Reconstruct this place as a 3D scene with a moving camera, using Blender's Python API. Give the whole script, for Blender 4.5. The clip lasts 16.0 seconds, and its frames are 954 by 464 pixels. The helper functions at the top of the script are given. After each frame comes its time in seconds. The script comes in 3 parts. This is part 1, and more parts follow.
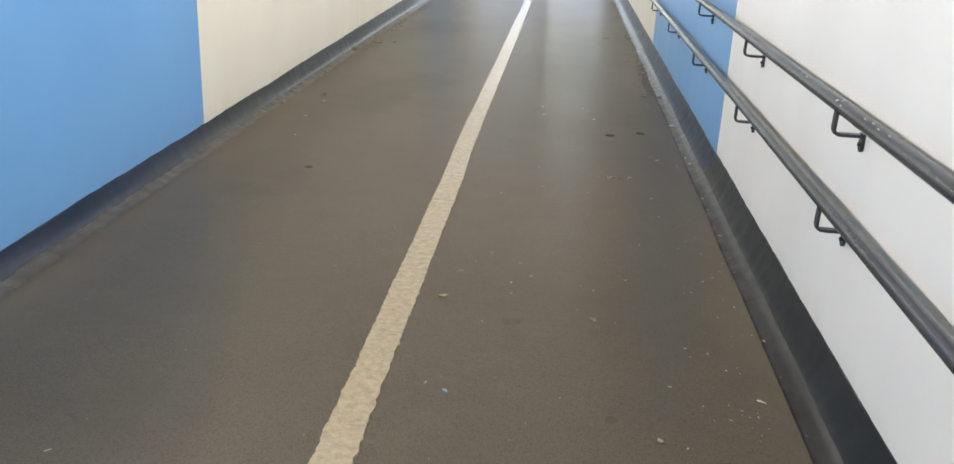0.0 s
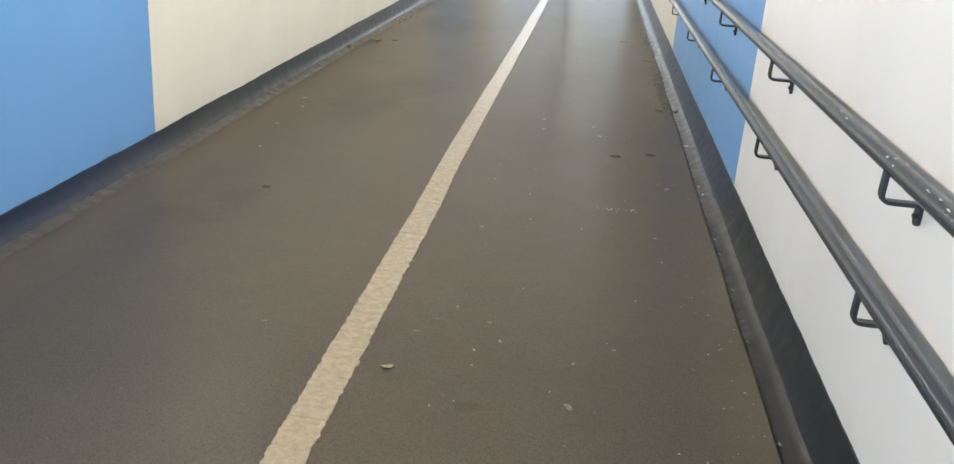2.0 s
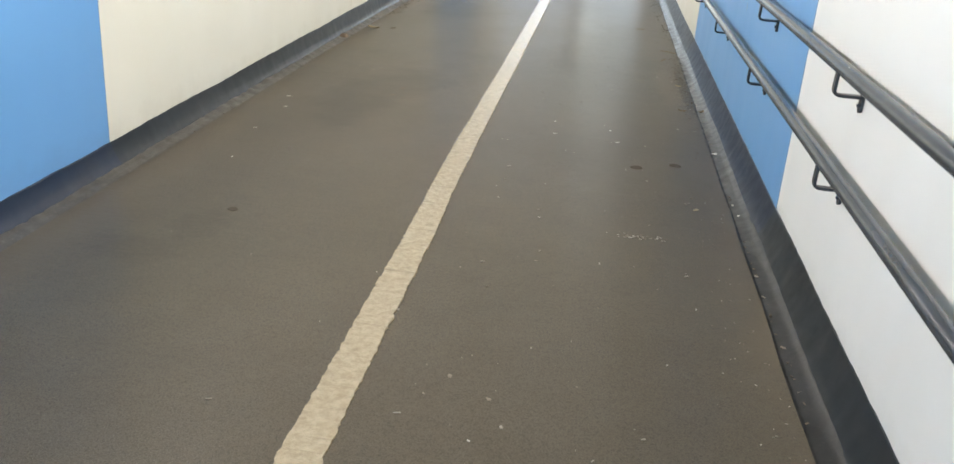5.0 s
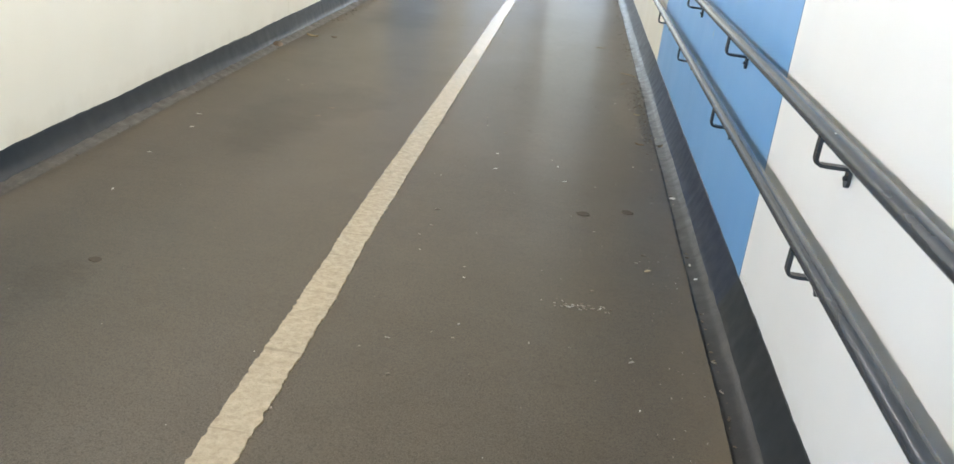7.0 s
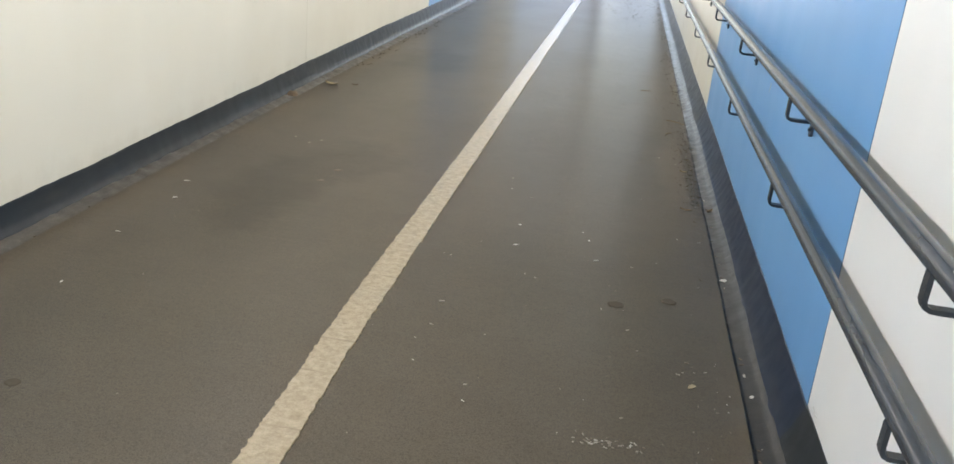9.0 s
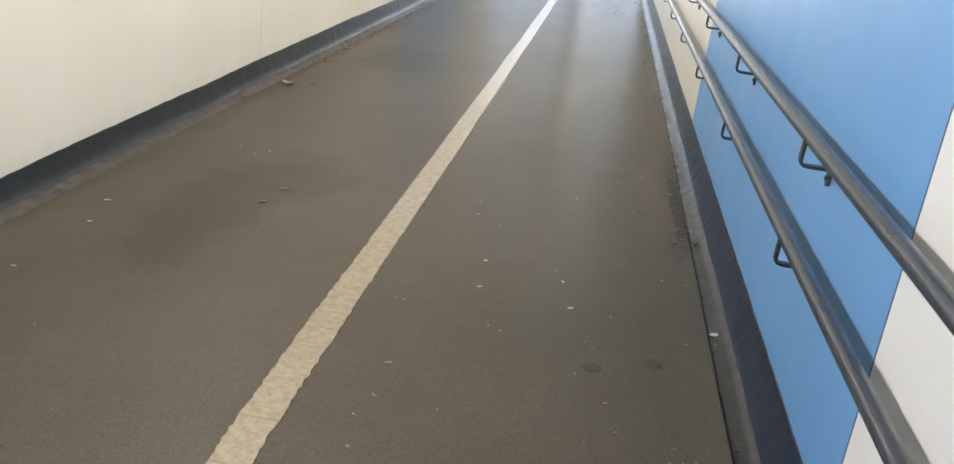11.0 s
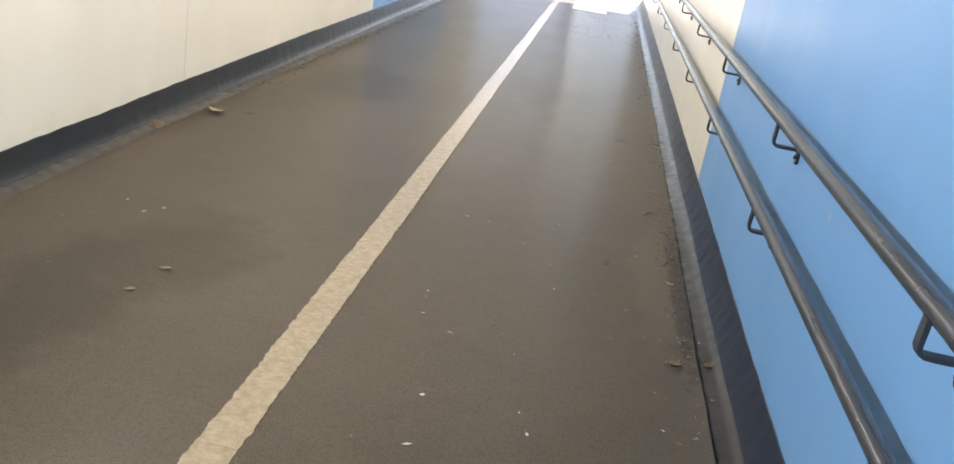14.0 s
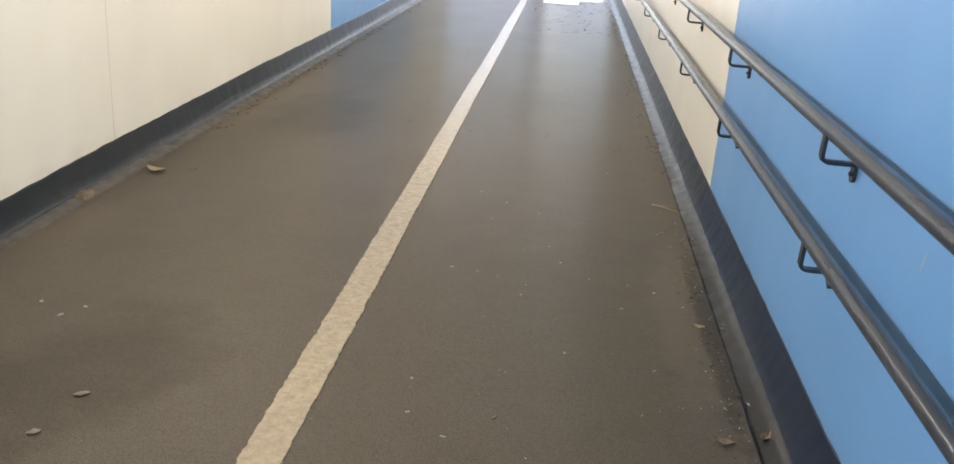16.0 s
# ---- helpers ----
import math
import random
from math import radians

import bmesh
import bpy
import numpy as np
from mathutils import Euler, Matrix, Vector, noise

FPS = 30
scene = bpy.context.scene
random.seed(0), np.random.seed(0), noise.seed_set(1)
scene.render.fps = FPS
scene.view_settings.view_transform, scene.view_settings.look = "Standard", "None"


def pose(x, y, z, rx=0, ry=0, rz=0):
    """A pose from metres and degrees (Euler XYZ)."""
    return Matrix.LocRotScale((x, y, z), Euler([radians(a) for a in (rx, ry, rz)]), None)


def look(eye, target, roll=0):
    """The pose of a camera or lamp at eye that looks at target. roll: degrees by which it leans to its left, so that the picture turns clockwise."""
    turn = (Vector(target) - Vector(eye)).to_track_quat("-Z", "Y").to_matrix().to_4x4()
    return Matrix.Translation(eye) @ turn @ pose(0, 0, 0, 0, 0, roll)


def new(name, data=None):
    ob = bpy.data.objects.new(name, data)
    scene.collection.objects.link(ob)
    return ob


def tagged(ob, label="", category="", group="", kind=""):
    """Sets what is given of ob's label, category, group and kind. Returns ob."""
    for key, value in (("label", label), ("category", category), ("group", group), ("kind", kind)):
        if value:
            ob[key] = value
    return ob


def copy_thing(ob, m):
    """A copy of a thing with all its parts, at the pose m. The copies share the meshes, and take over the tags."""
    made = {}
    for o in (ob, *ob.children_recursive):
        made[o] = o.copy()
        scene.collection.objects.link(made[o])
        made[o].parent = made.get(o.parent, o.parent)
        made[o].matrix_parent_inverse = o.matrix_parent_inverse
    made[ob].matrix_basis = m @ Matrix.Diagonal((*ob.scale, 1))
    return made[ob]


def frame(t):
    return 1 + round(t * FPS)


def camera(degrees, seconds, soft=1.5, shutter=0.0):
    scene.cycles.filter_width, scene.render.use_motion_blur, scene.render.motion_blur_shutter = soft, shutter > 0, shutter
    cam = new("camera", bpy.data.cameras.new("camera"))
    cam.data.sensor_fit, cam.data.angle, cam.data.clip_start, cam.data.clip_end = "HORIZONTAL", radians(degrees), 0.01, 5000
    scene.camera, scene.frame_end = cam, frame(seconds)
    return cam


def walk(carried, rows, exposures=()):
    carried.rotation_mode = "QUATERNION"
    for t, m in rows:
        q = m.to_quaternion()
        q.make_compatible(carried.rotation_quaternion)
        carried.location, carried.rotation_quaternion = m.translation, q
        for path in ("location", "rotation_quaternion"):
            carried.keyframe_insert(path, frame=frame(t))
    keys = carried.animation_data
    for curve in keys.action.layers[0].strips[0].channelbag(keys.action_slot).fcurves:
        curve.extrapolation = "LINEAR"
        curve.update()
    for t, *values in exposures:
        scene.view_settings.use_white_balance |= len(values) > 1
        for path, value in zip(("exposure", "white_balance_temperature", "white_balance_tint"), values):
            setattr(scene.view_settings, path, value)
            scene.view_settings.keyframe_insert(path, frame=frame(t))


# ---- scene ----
cam = camera(55.0, 16.0)
PATH = [
    (0, (-0.067, -0.209, 1.457), (-0.219, 1.665, 0.773), 2.7),
    (0.5, (0.074, -0.038, 1.478), (-0.121, 1.833, 0.797), 2.2),
    (1, (0.087, 0.138, 1.437), (-0.108, 2.007, 0.755), 2.2),
    (1.5, (0.027, 0.363, 1.445), (-0.16, 2.228, 0.748), 2.1),
    (2, (0.071, 0.496, 1.442), (-0.125, 2.359, 0.742), 4.1),
    (2.5, (0.18, 0.599, 1.498), (-0.02, 2.457, 0.786), 4.8),
    (3, (0.214, 0.701, 1.474), (0.005, 2.55, 0.74), 3.8),
    (3.5, (0.127, 0.877, 1.423), (-0.087, 2.714, 0.662), 3.9),
    (4, (0.001, 0.973, 1.439), (-0.2, 2.814, 0.684), 4.6),
    (6.3, (0.041, 1.585, 1.412), (-0.142, 3.440, 0.686), 2.5),
    (6.5, (0.028, 1.669, 1.417), (-0.121, 3.528, 0.695), 2.4),
    (7, (0.107, 1.821, 1.424), (-0.023, 3.679, 0.694), 6.9),
    (7.5, (0.175, 1.955, 1.452), (0.058, 3.82, 0.738), 7.5),
    (8, (0.127, 2.205, 1.404), (-0.016, 4.079, 0.721), 6.0),
    (8.5, (0.116, 2.353, 1.436), (-0.03, 4.234, 0.771), 6.1),
    (9, (0.184, 2.521, 1.447), (-0.068, 4.384, 0.764), 5.5),
    (11.3, (0.146, 3.185, 1.473), (-0.037, 5.046, 0.763), 7.7),
    (11.5, (0.148, 3.267, 1.435), (-0.023, 5.128, 0.722), 7.6),
    (12, (0.051, 3.497, 1.418), (-0.111, 5.359, 0.704), 7.7),
    (12.5, (0.084, 3.648, 1.431), (-0.063, 5.508, 0.711), 8.9),
    (13, (0.172, 3.799, 1.464), (0.017, 5.655, 0.735), 9.8),
    (13.5, (0.155, 4.037, 1.422), (-0.016, 5.902, 0.721), 9.8),
    (14, (0.116, 4.208, 1.444), (-0.045, 6.081, 0.762), 10.3),
    (14.5, (0.167, 4.354, 1.45), (-0.006, 6.23, 0.778), 9.7),
    (15, (0.237, 4.558, 1.462), (0.06, 6.425, 0.768), 6.6),
    (15.5, (0.136, 4.767, 1.402), (-0.033, 6.639, 0.72), 5.5),
    (16, (0.07, 4.89, 1.423), (-0.08, 6.765, 0.743), 4.0),
]
EXPOSURE = [(0.0, 1.78, 6400, 12), (3.5, 1.82, 6500, 12), (4.0, 1.95, 6450, 11), (7.0, 1.95, 6250, 10), (7.5, 1.82, 6250, 10), (9.0, 1.74, 6300, 11), (11.5, 1.72, 6450, 13), (12.0, 2.04, 6450, 13), (12.5, 2.17, 6450, 14), (13.5, 2.16, 6500, 15), (14.0, 1.86, 6550, 15), (14.5, 1.80, 6600, 16), (16.0, 1.74, 6600, 15)]
walk(cam, [(t, look(eye, target, roll)) for t, eye, target, roll in PATH], EXPOSURE)

# ---- world, sun, lamps ----
X_L, X_R = -2.171, 0.869          # panel faces of the two walls
FLOOR_L, FLOOR_R = -2.045, 0.730  # edges of the walking surface
Y_BACK, Y_EXIT, CEIL = -6.0, 22.3, 2.35
DEPTH_OUT = 0.25

world = bpy.data.worlds.new("sky")
scene.world = world
world.use_nodes = True
wn = world.node_tree.nodes
sky = wn.new("ShaderNodeTexSky")
sky.sky_type, sky.sun_disc = "NISHITA", False
sky.sun_elevation, sky.sun_rotation = radians(48), radians(8)
wn["Background"].inputs["Strength"].default_value = 0.15
world.node_tree.links.new(sky.outputs[0], wn["Background"].inputs["Color"])

sun = new("sun", bpy.data.lights.new("sun", "SUN"))
sun.data.energy, sun.data.angle, sun.data.color = 5.0, radians(0.5), (1.0, 0.95, 0.88)
sun.matrix_world = look((math.sin(radians(8)) * 40, math.cos(radians(8)) * 40, 40 * math.tan(radians(48))), (0, 0, 0))

LAMP_YS = [-4.6 + 3.0 * i for i in range(9)]
# assumed luminaires stand in both upper corners of the passage, turned half down: x, turn about y, power
# none is in view; the right row is added fill for the left wall
LAMP_ROWS = ((X_L + 0.14, 74.0, 10.5), (X_R - 0.14, -74.0, 11.0))
for lx, turn, power in LAMP_ROWS:
    for y in LAMP_YS:
        lamp = new("assumed_corner_lamp", bpy.data.lights.new("assumed_corner_lamp", "AREA"))
        lamp.data.shape, lamp.data.size, lamp.data.size_y = "RECTANGLE", 0.12, 2.2
        lamp.data.energy, lamp.data.color = power, (1.0, 0.945, 0.90)
        lamp.data.spread = radians(130)
        lamp.matrix_world = pose(lx, y, CEIL - 0.2, 0, -turn, 0) @ pose(0, 0, -0.062)


# ---- materials ----
class Mat:
    """A small builder for node materials."""

    def __init__(self, name, rough=0.5, spec=0.5, metal=0.0):
        self.m = bpy.data.materials.new(name)
        self.m.use_nodes = True
        self.t = self.m.node_tree
        self.b = self.t.nodes["Principled BSDF"]
        self.b.inputs["Roughness"].default_value = rough
        self.b.inputs["Specular IOR Level"].default_value = spec
        self.b.inputs["Metallic"].default_value = metal
        self.co = self.t.nodes.new("ShaderNodeNewGeometry").outputs["Position"]

    def link(self, a, b):
        self.t.links.new(a, b)
        return self

    def noise(self, scale, detail=3.0, rough=0.55, stretch=(1, 1, 1), distort=0.0, shift=(0, 0, 0)):
        mp = self.t.nodes.new("ShaderNodeMapping")
        mp.inputs["Scale"].default_value = stretch
        mp.inputs["Location"].default_value = shift
        n = self.t.nodes.new("ShaderNodeTexNoise")
        n.inputs["Scale"].default_value, n.inputs["Detail"].default_value = scale, detail
        n.inputs["Roughness"].default_value, n.inputs["Distortion"].default_value = rough, distort
        self.link(self.co, mp.inputs["Vector"]).link(mp.outputs[0], n.inputs["Vector"])
        return n.outputs["Fac"]

    def ramp(self, fac, *stops):
        r = self.t.nodes.new("ShaderNodeValToRGB")
        e = r.color_ramp.elements
        while len(e) < len(stops):
            e.new(0.5)
        for el, (p, c) in zip(e, stops):
            el.position = p
            el.color = (c, c, c, 1) if isinstance(c, (int, float)) else (*c, 1)
        self.link(fac, r.inputs[0])
        return r.outputs[0]

    def mix(self, fac, a, b, how="MIX"):
        n = self.t.nodes.new("ShaderNodeMix")
        n.data_type, n.blend_type = "RGBA", how
        for sock, v in ((n.inputs[0], fac), (n.inputs[6], a), (n.inputs[7], b)):
            if isinstance(v, bpy.types.NodeSocket):
                self.link(v, sock)
            elif isinstance(v, (int, float)):
                sock.default_value = v
            else:
                sock.default_value = (*v, 1)
        return n.outputs[2]

    def math(self, op, a, b=0.0, c=0.0):
        n = self.t.nodes.new("ShaderNodeMath")
        n.operation = op
        for sock, v in zip(n.inputs, (a, b, c)):
            if isinstance(v, bpy.types.NodeSocket):
                self.link(v, sock)
            else:
                sock.default_value = v
        return n.outputs[0]

    def axis(self, which):
        n = self.t.nodes.new("ShaderNodeSeparateXYZ")
        self.link(self.co, n.inputs[0])
        return n.outputs[which]

    def spot(self, x, y, rx, ry, wobble):
        """1 inside an uneven oval on the ground, 0 outside."""
        dx = self.math("DIVIDE", self.math("SUBTRACT", self.axis(0), x), rx)
        dy = self.math("DIVIDE", self.math("SUBTRACT", self.axis(1), y), ry)
        d = self.math("ADD", self.math("MULTIPLY", dx, dx), self.math("MULTIPLY", dy, dy))
        d = self.math("ADD", d, self.math("MULTIPLY", self.math("SUBTRACT", wobble, 0.5), 2.6))
        return self.ramp(d, (0.25, 1.0), (1.15, 0.0))

    def colour(self, c):
        self.link(c, self.b.inputs["Base Color"])
        return self

    def rough(self, c):
        self.link(c, self.b.inputs["Roughness"])
        return self

    def bump(self, height, strength, distance):
        n = self.t.nodes.new("ShaderNodeBump")
        n.inputs["Strength"].default_value, n.inputs["Distance"].default_value = strength, distance
        self.link(height, n.inputs["Height"])
        last = self.b.inputs["Normal"]
        if last.is_linked:
            self.link(last.links[0].from_socket, n.inputs["Normal"])
        self.link(n.outputs[0], last)
        return self


def asphalt():
    k = Mat("sealed_asphalt", 0.4, 0.09)
    grain, fine = k.noise(190, 3, 0.75), k.noise(420, 1)
    broad, mid = k.noise(0.7, 4, 0.6), k.noise(5, 4, 0.6)
    c = k.ramp(broad, (0.3, (0.102, 0.087, 0.062)), (0.7, (0.124, 0.105, 0.076)))
    c = k.mix(k.ramp(mid, (0.35, 0.0), (0.75, 0.25)), c, (0.066, 0.057, 0.042))
    c = k.mix(k.ramp(grain, (0.34, 0.65), (0.54, 0.0)), c, (0.030, 0.028, 0.025))
    c = k.mix(k.ramp(fine, (0.56, 0.0), (0.72, 0.55)), c, (0.19, 0.165, 0.125))
    w = k.noise(3.0, 5, 0.6)
    damp = k.math("MAXIMUM", k.spot(-1.42, 6.75, 0.30, 0.85, w), k.spot(-1.25, 7.35, 0.34, 0.45, w))
    damp = k.math("MAXIMUM", damp, k.math("MULTIPLY", k.spot(-1.48, 4.45, 0.13, 0.22, k.noise(16, 4)), 0.6))
    damp = k.math("MAXIMUM", damp, k.math("MULTIPLY", k.spot(-1.62, 4.15, 0.22, 0.14, k.noise(19, 4)), 0.5))
    damp = k.math("MAXIMUM", damp, k.math("MULTIPLY", k.spot(-0.17, 2.86, 0.05, 0.04, k.noise(24, 4)), 0.6))
    damp = k.math("MAXIMUM", damp, k.math("MULTIPLY", k.spot(0.70, 8.0, 0.045, 0.95, k.noise(13, 5, 0.7)), 1.6))
    damp = k.math("MAXIMUM", damp, k.spot(-1.5, 10.9, 0.40, 0.8, w))
    # pale silt along the two edges
    edge = k.math("MAXIMUM", k.math("MULTIPLY_ADD", k.axis(0), 5.0, -2.75), k.math("MULTIPLY_ADD", k.axis(0), -4.0, -7.0))
    silt = k.math("MULTIPLY", k.ramp(edge, (0.0, 0.0), (1.0, 1.0)), k.ramp(k.noise(2.2, 5, 0.65, (1, 0.35, 1)), (0.42, 0.0), (0.62, 0.75)))
    silt = k.math("MAXIMUM", silt, k.math("MULTIPLY", k.spot(0.64, 8.15, 0.16, 0.95, k.noise(5, 5, 0.7)), 0.6))
    c = k.mix(silt, c, (0.140, 0.115, 0.080))
    c = k.mix(k.math("MULTIPLY", damp, 0.33), c, (0.022, 0.019, 0.013))
    k.colour(c)
    r = k.ramp(k.noise(1.6, 3, 0.6, (1.6, 0.5, 1)), (0.3, 0.280), (0.7, 0.305))
    k.rough(r)
    # the screed was drawn crosswise, so gloss runs out along the passage
    along = k.t.nodes.new("ShaderNodeCombineXYZ")
    along.inputs[1].default_value = 1.0
    k.b.inputs["Anisotropic"].default_value = 0.75
    k.link(along.outputs[0], k.b.inputs["Tangent"])
    k.bump(k.noise(55, 2, 0.5, (0.12, 1.0, 1.0)), 0.22, 0.002).bump(grain, 0.2, 0.0014).bump(k.noise(2.0, 3), 0.25, 0.01)
    return k.m


def line_paint():
    k = Mat("worn_line_paint", 0.26, 0.4)
    n = k.noise(30, 5, 0.75)
    c = k.ramp(n, (0.3, (0.26, 0.212, 0.135)), (0.7, (0.42, 0.345, 0.23)))
    c = k.mix(k.ramp(k.noise(420, 2, 0.7), (0.30, 0.6), (0.42, 0.0)), c, (0.17, 0.14, 0.10))
    c = k.mix(k.ramp(k.noise(7, 5, 0.7), (0.55, 0.0), (0.8, 0.45)), c, (0.26, 0.215, 0.15))
    c = k.mix(k.ramp(k.noise(34, 2, 0.5, (0.04, 1.0, 1)), (0.64, 0.0), (0.70, 0.30)), c, (0.15, 0.12, 0.08))
    k.colour(c)
    k.bump(k.noise(70, 4, 0.65, (0.7, 1.2, 1)), 0.45, 0.003).bump(k.noise(420, 2), 0.4, 0.001)
    return k.m


def enamel(name, low, high, dirt):
    """Glossy enamelled wall panels with faint runs of dirt and slight waves."""
    k = Mat(name, 0.22, 0.5)
    runs = k.noise(1.7, 2, 0.45, (1, 1.6, 0.16))
    c = k.ramp(k.noise(0.9, 3), (0.3, low), (0.7, high))
    c = k.mix(k.ramp(runs, (0.25, 0.0), (0.95, 0.20)), c, dirt)
    low_dirt = k.ramp(k.math("ADD", k.axis(2), k.math("MULTIPLY", k.noise(6, 4, 0.65), 0.25)), (0.17, 0.45), (0.34, 0.0))
    c = k.mix(low_dirt, c, dirt)
    k.colour(c)
    k.rough(k.ramp(k.noise(2.0, 2, 0.5, (1, 1.5, 0.4)), (0.3, 0.285), (0.7, 0.34)))
    k.bump(k.noise(0.9, 0, 0.4, (1, 1.0, 0.35)), 0.05, 0.03).bump(k.noise(300, 2), 0.04, 0.0006)
    return k.m


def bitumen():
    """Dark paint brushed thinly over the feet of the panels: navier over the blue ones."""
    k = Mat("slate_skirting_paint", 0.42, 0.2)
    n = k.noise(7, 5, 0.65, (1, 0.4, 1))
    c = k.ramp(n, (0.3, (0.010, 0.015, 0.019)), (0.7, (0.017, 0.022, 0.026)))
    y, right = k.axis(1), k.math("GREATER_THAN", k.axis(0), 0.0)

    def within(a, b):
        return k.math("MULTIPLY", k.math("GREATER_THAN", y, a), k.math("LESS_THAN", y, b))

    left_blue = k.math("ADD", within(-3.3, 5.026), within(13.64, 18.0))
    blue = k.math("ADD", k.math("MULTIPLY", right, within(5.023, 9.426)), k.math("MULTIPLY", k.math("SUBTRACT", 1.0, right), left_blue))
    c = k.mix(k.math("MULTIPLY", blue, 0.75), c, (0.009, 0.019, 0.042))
    c = k.mix(k.ramp(k.noise(45, 4, 0.7), (0.66, 0.0), (0.76, 0.5)), c, (0.10, 0.095, 0.085))
    c = k.mix(k.ramp(k.noise(3, 5, 0.7, (1, 0.5, 2)), (0.52, 0.0), (0.75, 0.4)), c, (0.040, 0.037, 0.032))
    k.colour(c)
    k.rough(k.ramp(k.noise(18, 3), (0.3, 0.30), (0.7, 0.40)))
    k.bump(k.noise(12, 2, 0.5), 0.07, 0.006).bump(k.noise(90, 3, 0.6), 0.05, 0.0015)
    return k.m


def silt(name, low, high, grit, wet, dry):
    k = Mat(name, 0.3, 0.3)
    c = k.ramp(k.noise(9, 5, 0.7, (1, 0.5, 1)), (0.3, low), (0.7, high))
    c = k.mix(k.ramp(k.noise(60, 4, 0.75), (0.58, 0.0), (0.72, 0.6)), c, grit)
    k.colour(c)
    k.rough(k.ramp(k.noise(14, 4, 0.6), (0.35, wet), (0.65, dry)))
    k.bump(k.noise(40, 4, 0.65), 0.2, 0.004).bump(k.noise(180, 2), 0.3, 0.001)
    return k.m


def rail_paint():
    k = Mat("dark_grey_gloss_paint", 0.3, 0.5)
    c = k.ramp(k.noise(9, 5, 0.65, (1, 0.5, 1)), (0.3, (0.024, 0.032, 0.041)), (0.7, (0.043, 0.053, 0.064)))
    c = k.mix(k.ramp(k.noise(38, 5, 0.7, (1, 0.5, 1)), (0.69, 0.0), (0.73, 0.8)), c, (0.30, 0.30, 0.29))
    k.colour(c)
    k.rough(k.ramp(k.noise(30, 3), (0.3, 0.20), (0.7, 0.26)))
    k.bump(k.noise(50, 3), 0.12, 0.002)
    return k.m


def plain(name, low, high, rough=0.7, scale=40.0, bump=0.2, spec=0.4):
    k = Mat(name, rough, spec)
    n = k.noise(scale, 4, 0.6)
    k.colour(k.ramp(n, (0.3, low), (0.7, high)))
    k.bump(n, bump, 0.004)
    return k.m


def varied(name, colours):
    """Many loose bits in one mesh, each with a colour of its own."""
    k = Mat(name, 0.6, 0.4)
    rnd = k.t.nodes.new("ShaderNodeNewGeometry").outputs["Random Per Island"]
    k.colour(k.ramp(rnd, *[(i / max(1, len(colours) - 1), c) for i, c in enumerate(colours)]))
    return k.m


M_FLOOR, M_LINE = asphalt(), line_paint()
M_WHITE = enamel("white_enamel", (0.68, 0.69, 0.665), (0.75, 0.755, 0.73), (0.50, 0.48, 0.42))
M_CREAM = enamel("cream_enamel", (0.65, 0.63, 0.525), (0.72, 0.70, 0.595), (0.47, 0.43, 0.32))
M_BLUE = enamel("blue_enamel", (0.122, 0.300, 0.565), (0.147, 0.342, 0.610), (0.12, 0.24, 0.42))
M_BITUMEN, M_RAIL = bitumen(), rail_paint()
M_SILT = silt("damp_gutter_silt", (0.060, 0.056, 0.048), (0.115, 0.104, 0.086), (0.21, 0.19, 0.155), 0.29, 0.45)
M_GUTTER = silt("gritty_black_gutter_paint", (0.013, 0.014, 0.014), (0.026, 0.025, 0.022), (0.060, 0.054, 0.045), 0.29, 0.45)
M_WALL = plain("dark_wall_backing", (0.05, 0.05, 0.05), (0.08, 0.08, 0.08))
M_CEIL = plain("painted_concrete_ceiling", (0.55, 0.55, 0.52), (0.68, 0.67, 0.63), 0.8, 3.0)
M_CONCRETE = plain("pale_concrete_ground", (0.48, 0.46, 0.42), (0.60, 0.57, 0.52), 0.8, 2.0)
M_SEAL = plain("dark_joint_seal", (0.012, 0.012, 0.013), (0.022, 0.022, 0.023), 0.7)
M_YARD = plain("weathered_concrete", (0.48, 0.47, 0.45), (0.62, 0.60, 0.57), 0.85, 2.5)
M_FIXTURE = plain("white_lamp_housing", (0.70, 0.70, 0.70), (0.78, 0.78, 0.78), 0.4)
M_SUN_PATCH = plain("white_sun_patch", (0.74, 0.73, 0.70), (0.84, 0.83, 0.80), 0.45, 30)
M_LEAF = plain("dry_leaf", (0.28, 0.225, 0.13), (0.42, 0.345, 0.21), 0.6, 60)
M_OLD_LEAF = plain("old_brown_leaf", (0.14, 0.10, 0.06), (0.23, 0.17, 0.10), 0.7, 60)
M_PAPER = plain("paper_scrap", (0.50, 0.48, 0.43), (0.64, 0.62, 0.57), 0.7, 60)
M_PINK = plain("faded_scrap", (0.16, 0.13, 0.10), (0.25, 0.205, 0.16), 0.7, 60)
M_DULL = plain("greyed_paper", (0.26, 0.24, 0.20), (0.36, 0.34, 0.29), 0.8, 60)
M_FOIL = plain("blue_wrapper", (0.15, 0.25, 0.42), (0.22, 0.34, 0.52), 0.4, 60)
M_TWIG = plain("twig_bark", (0.22, 0.16, 0.09), (0.38, 0.29, 0.18), 0.8, 90)
M_GUM = plain("trodden_gum", (0.088, 0.076, 0.055), (0.105, 0.090, 0.067), 0.8, 60, 0.2, 0.1)
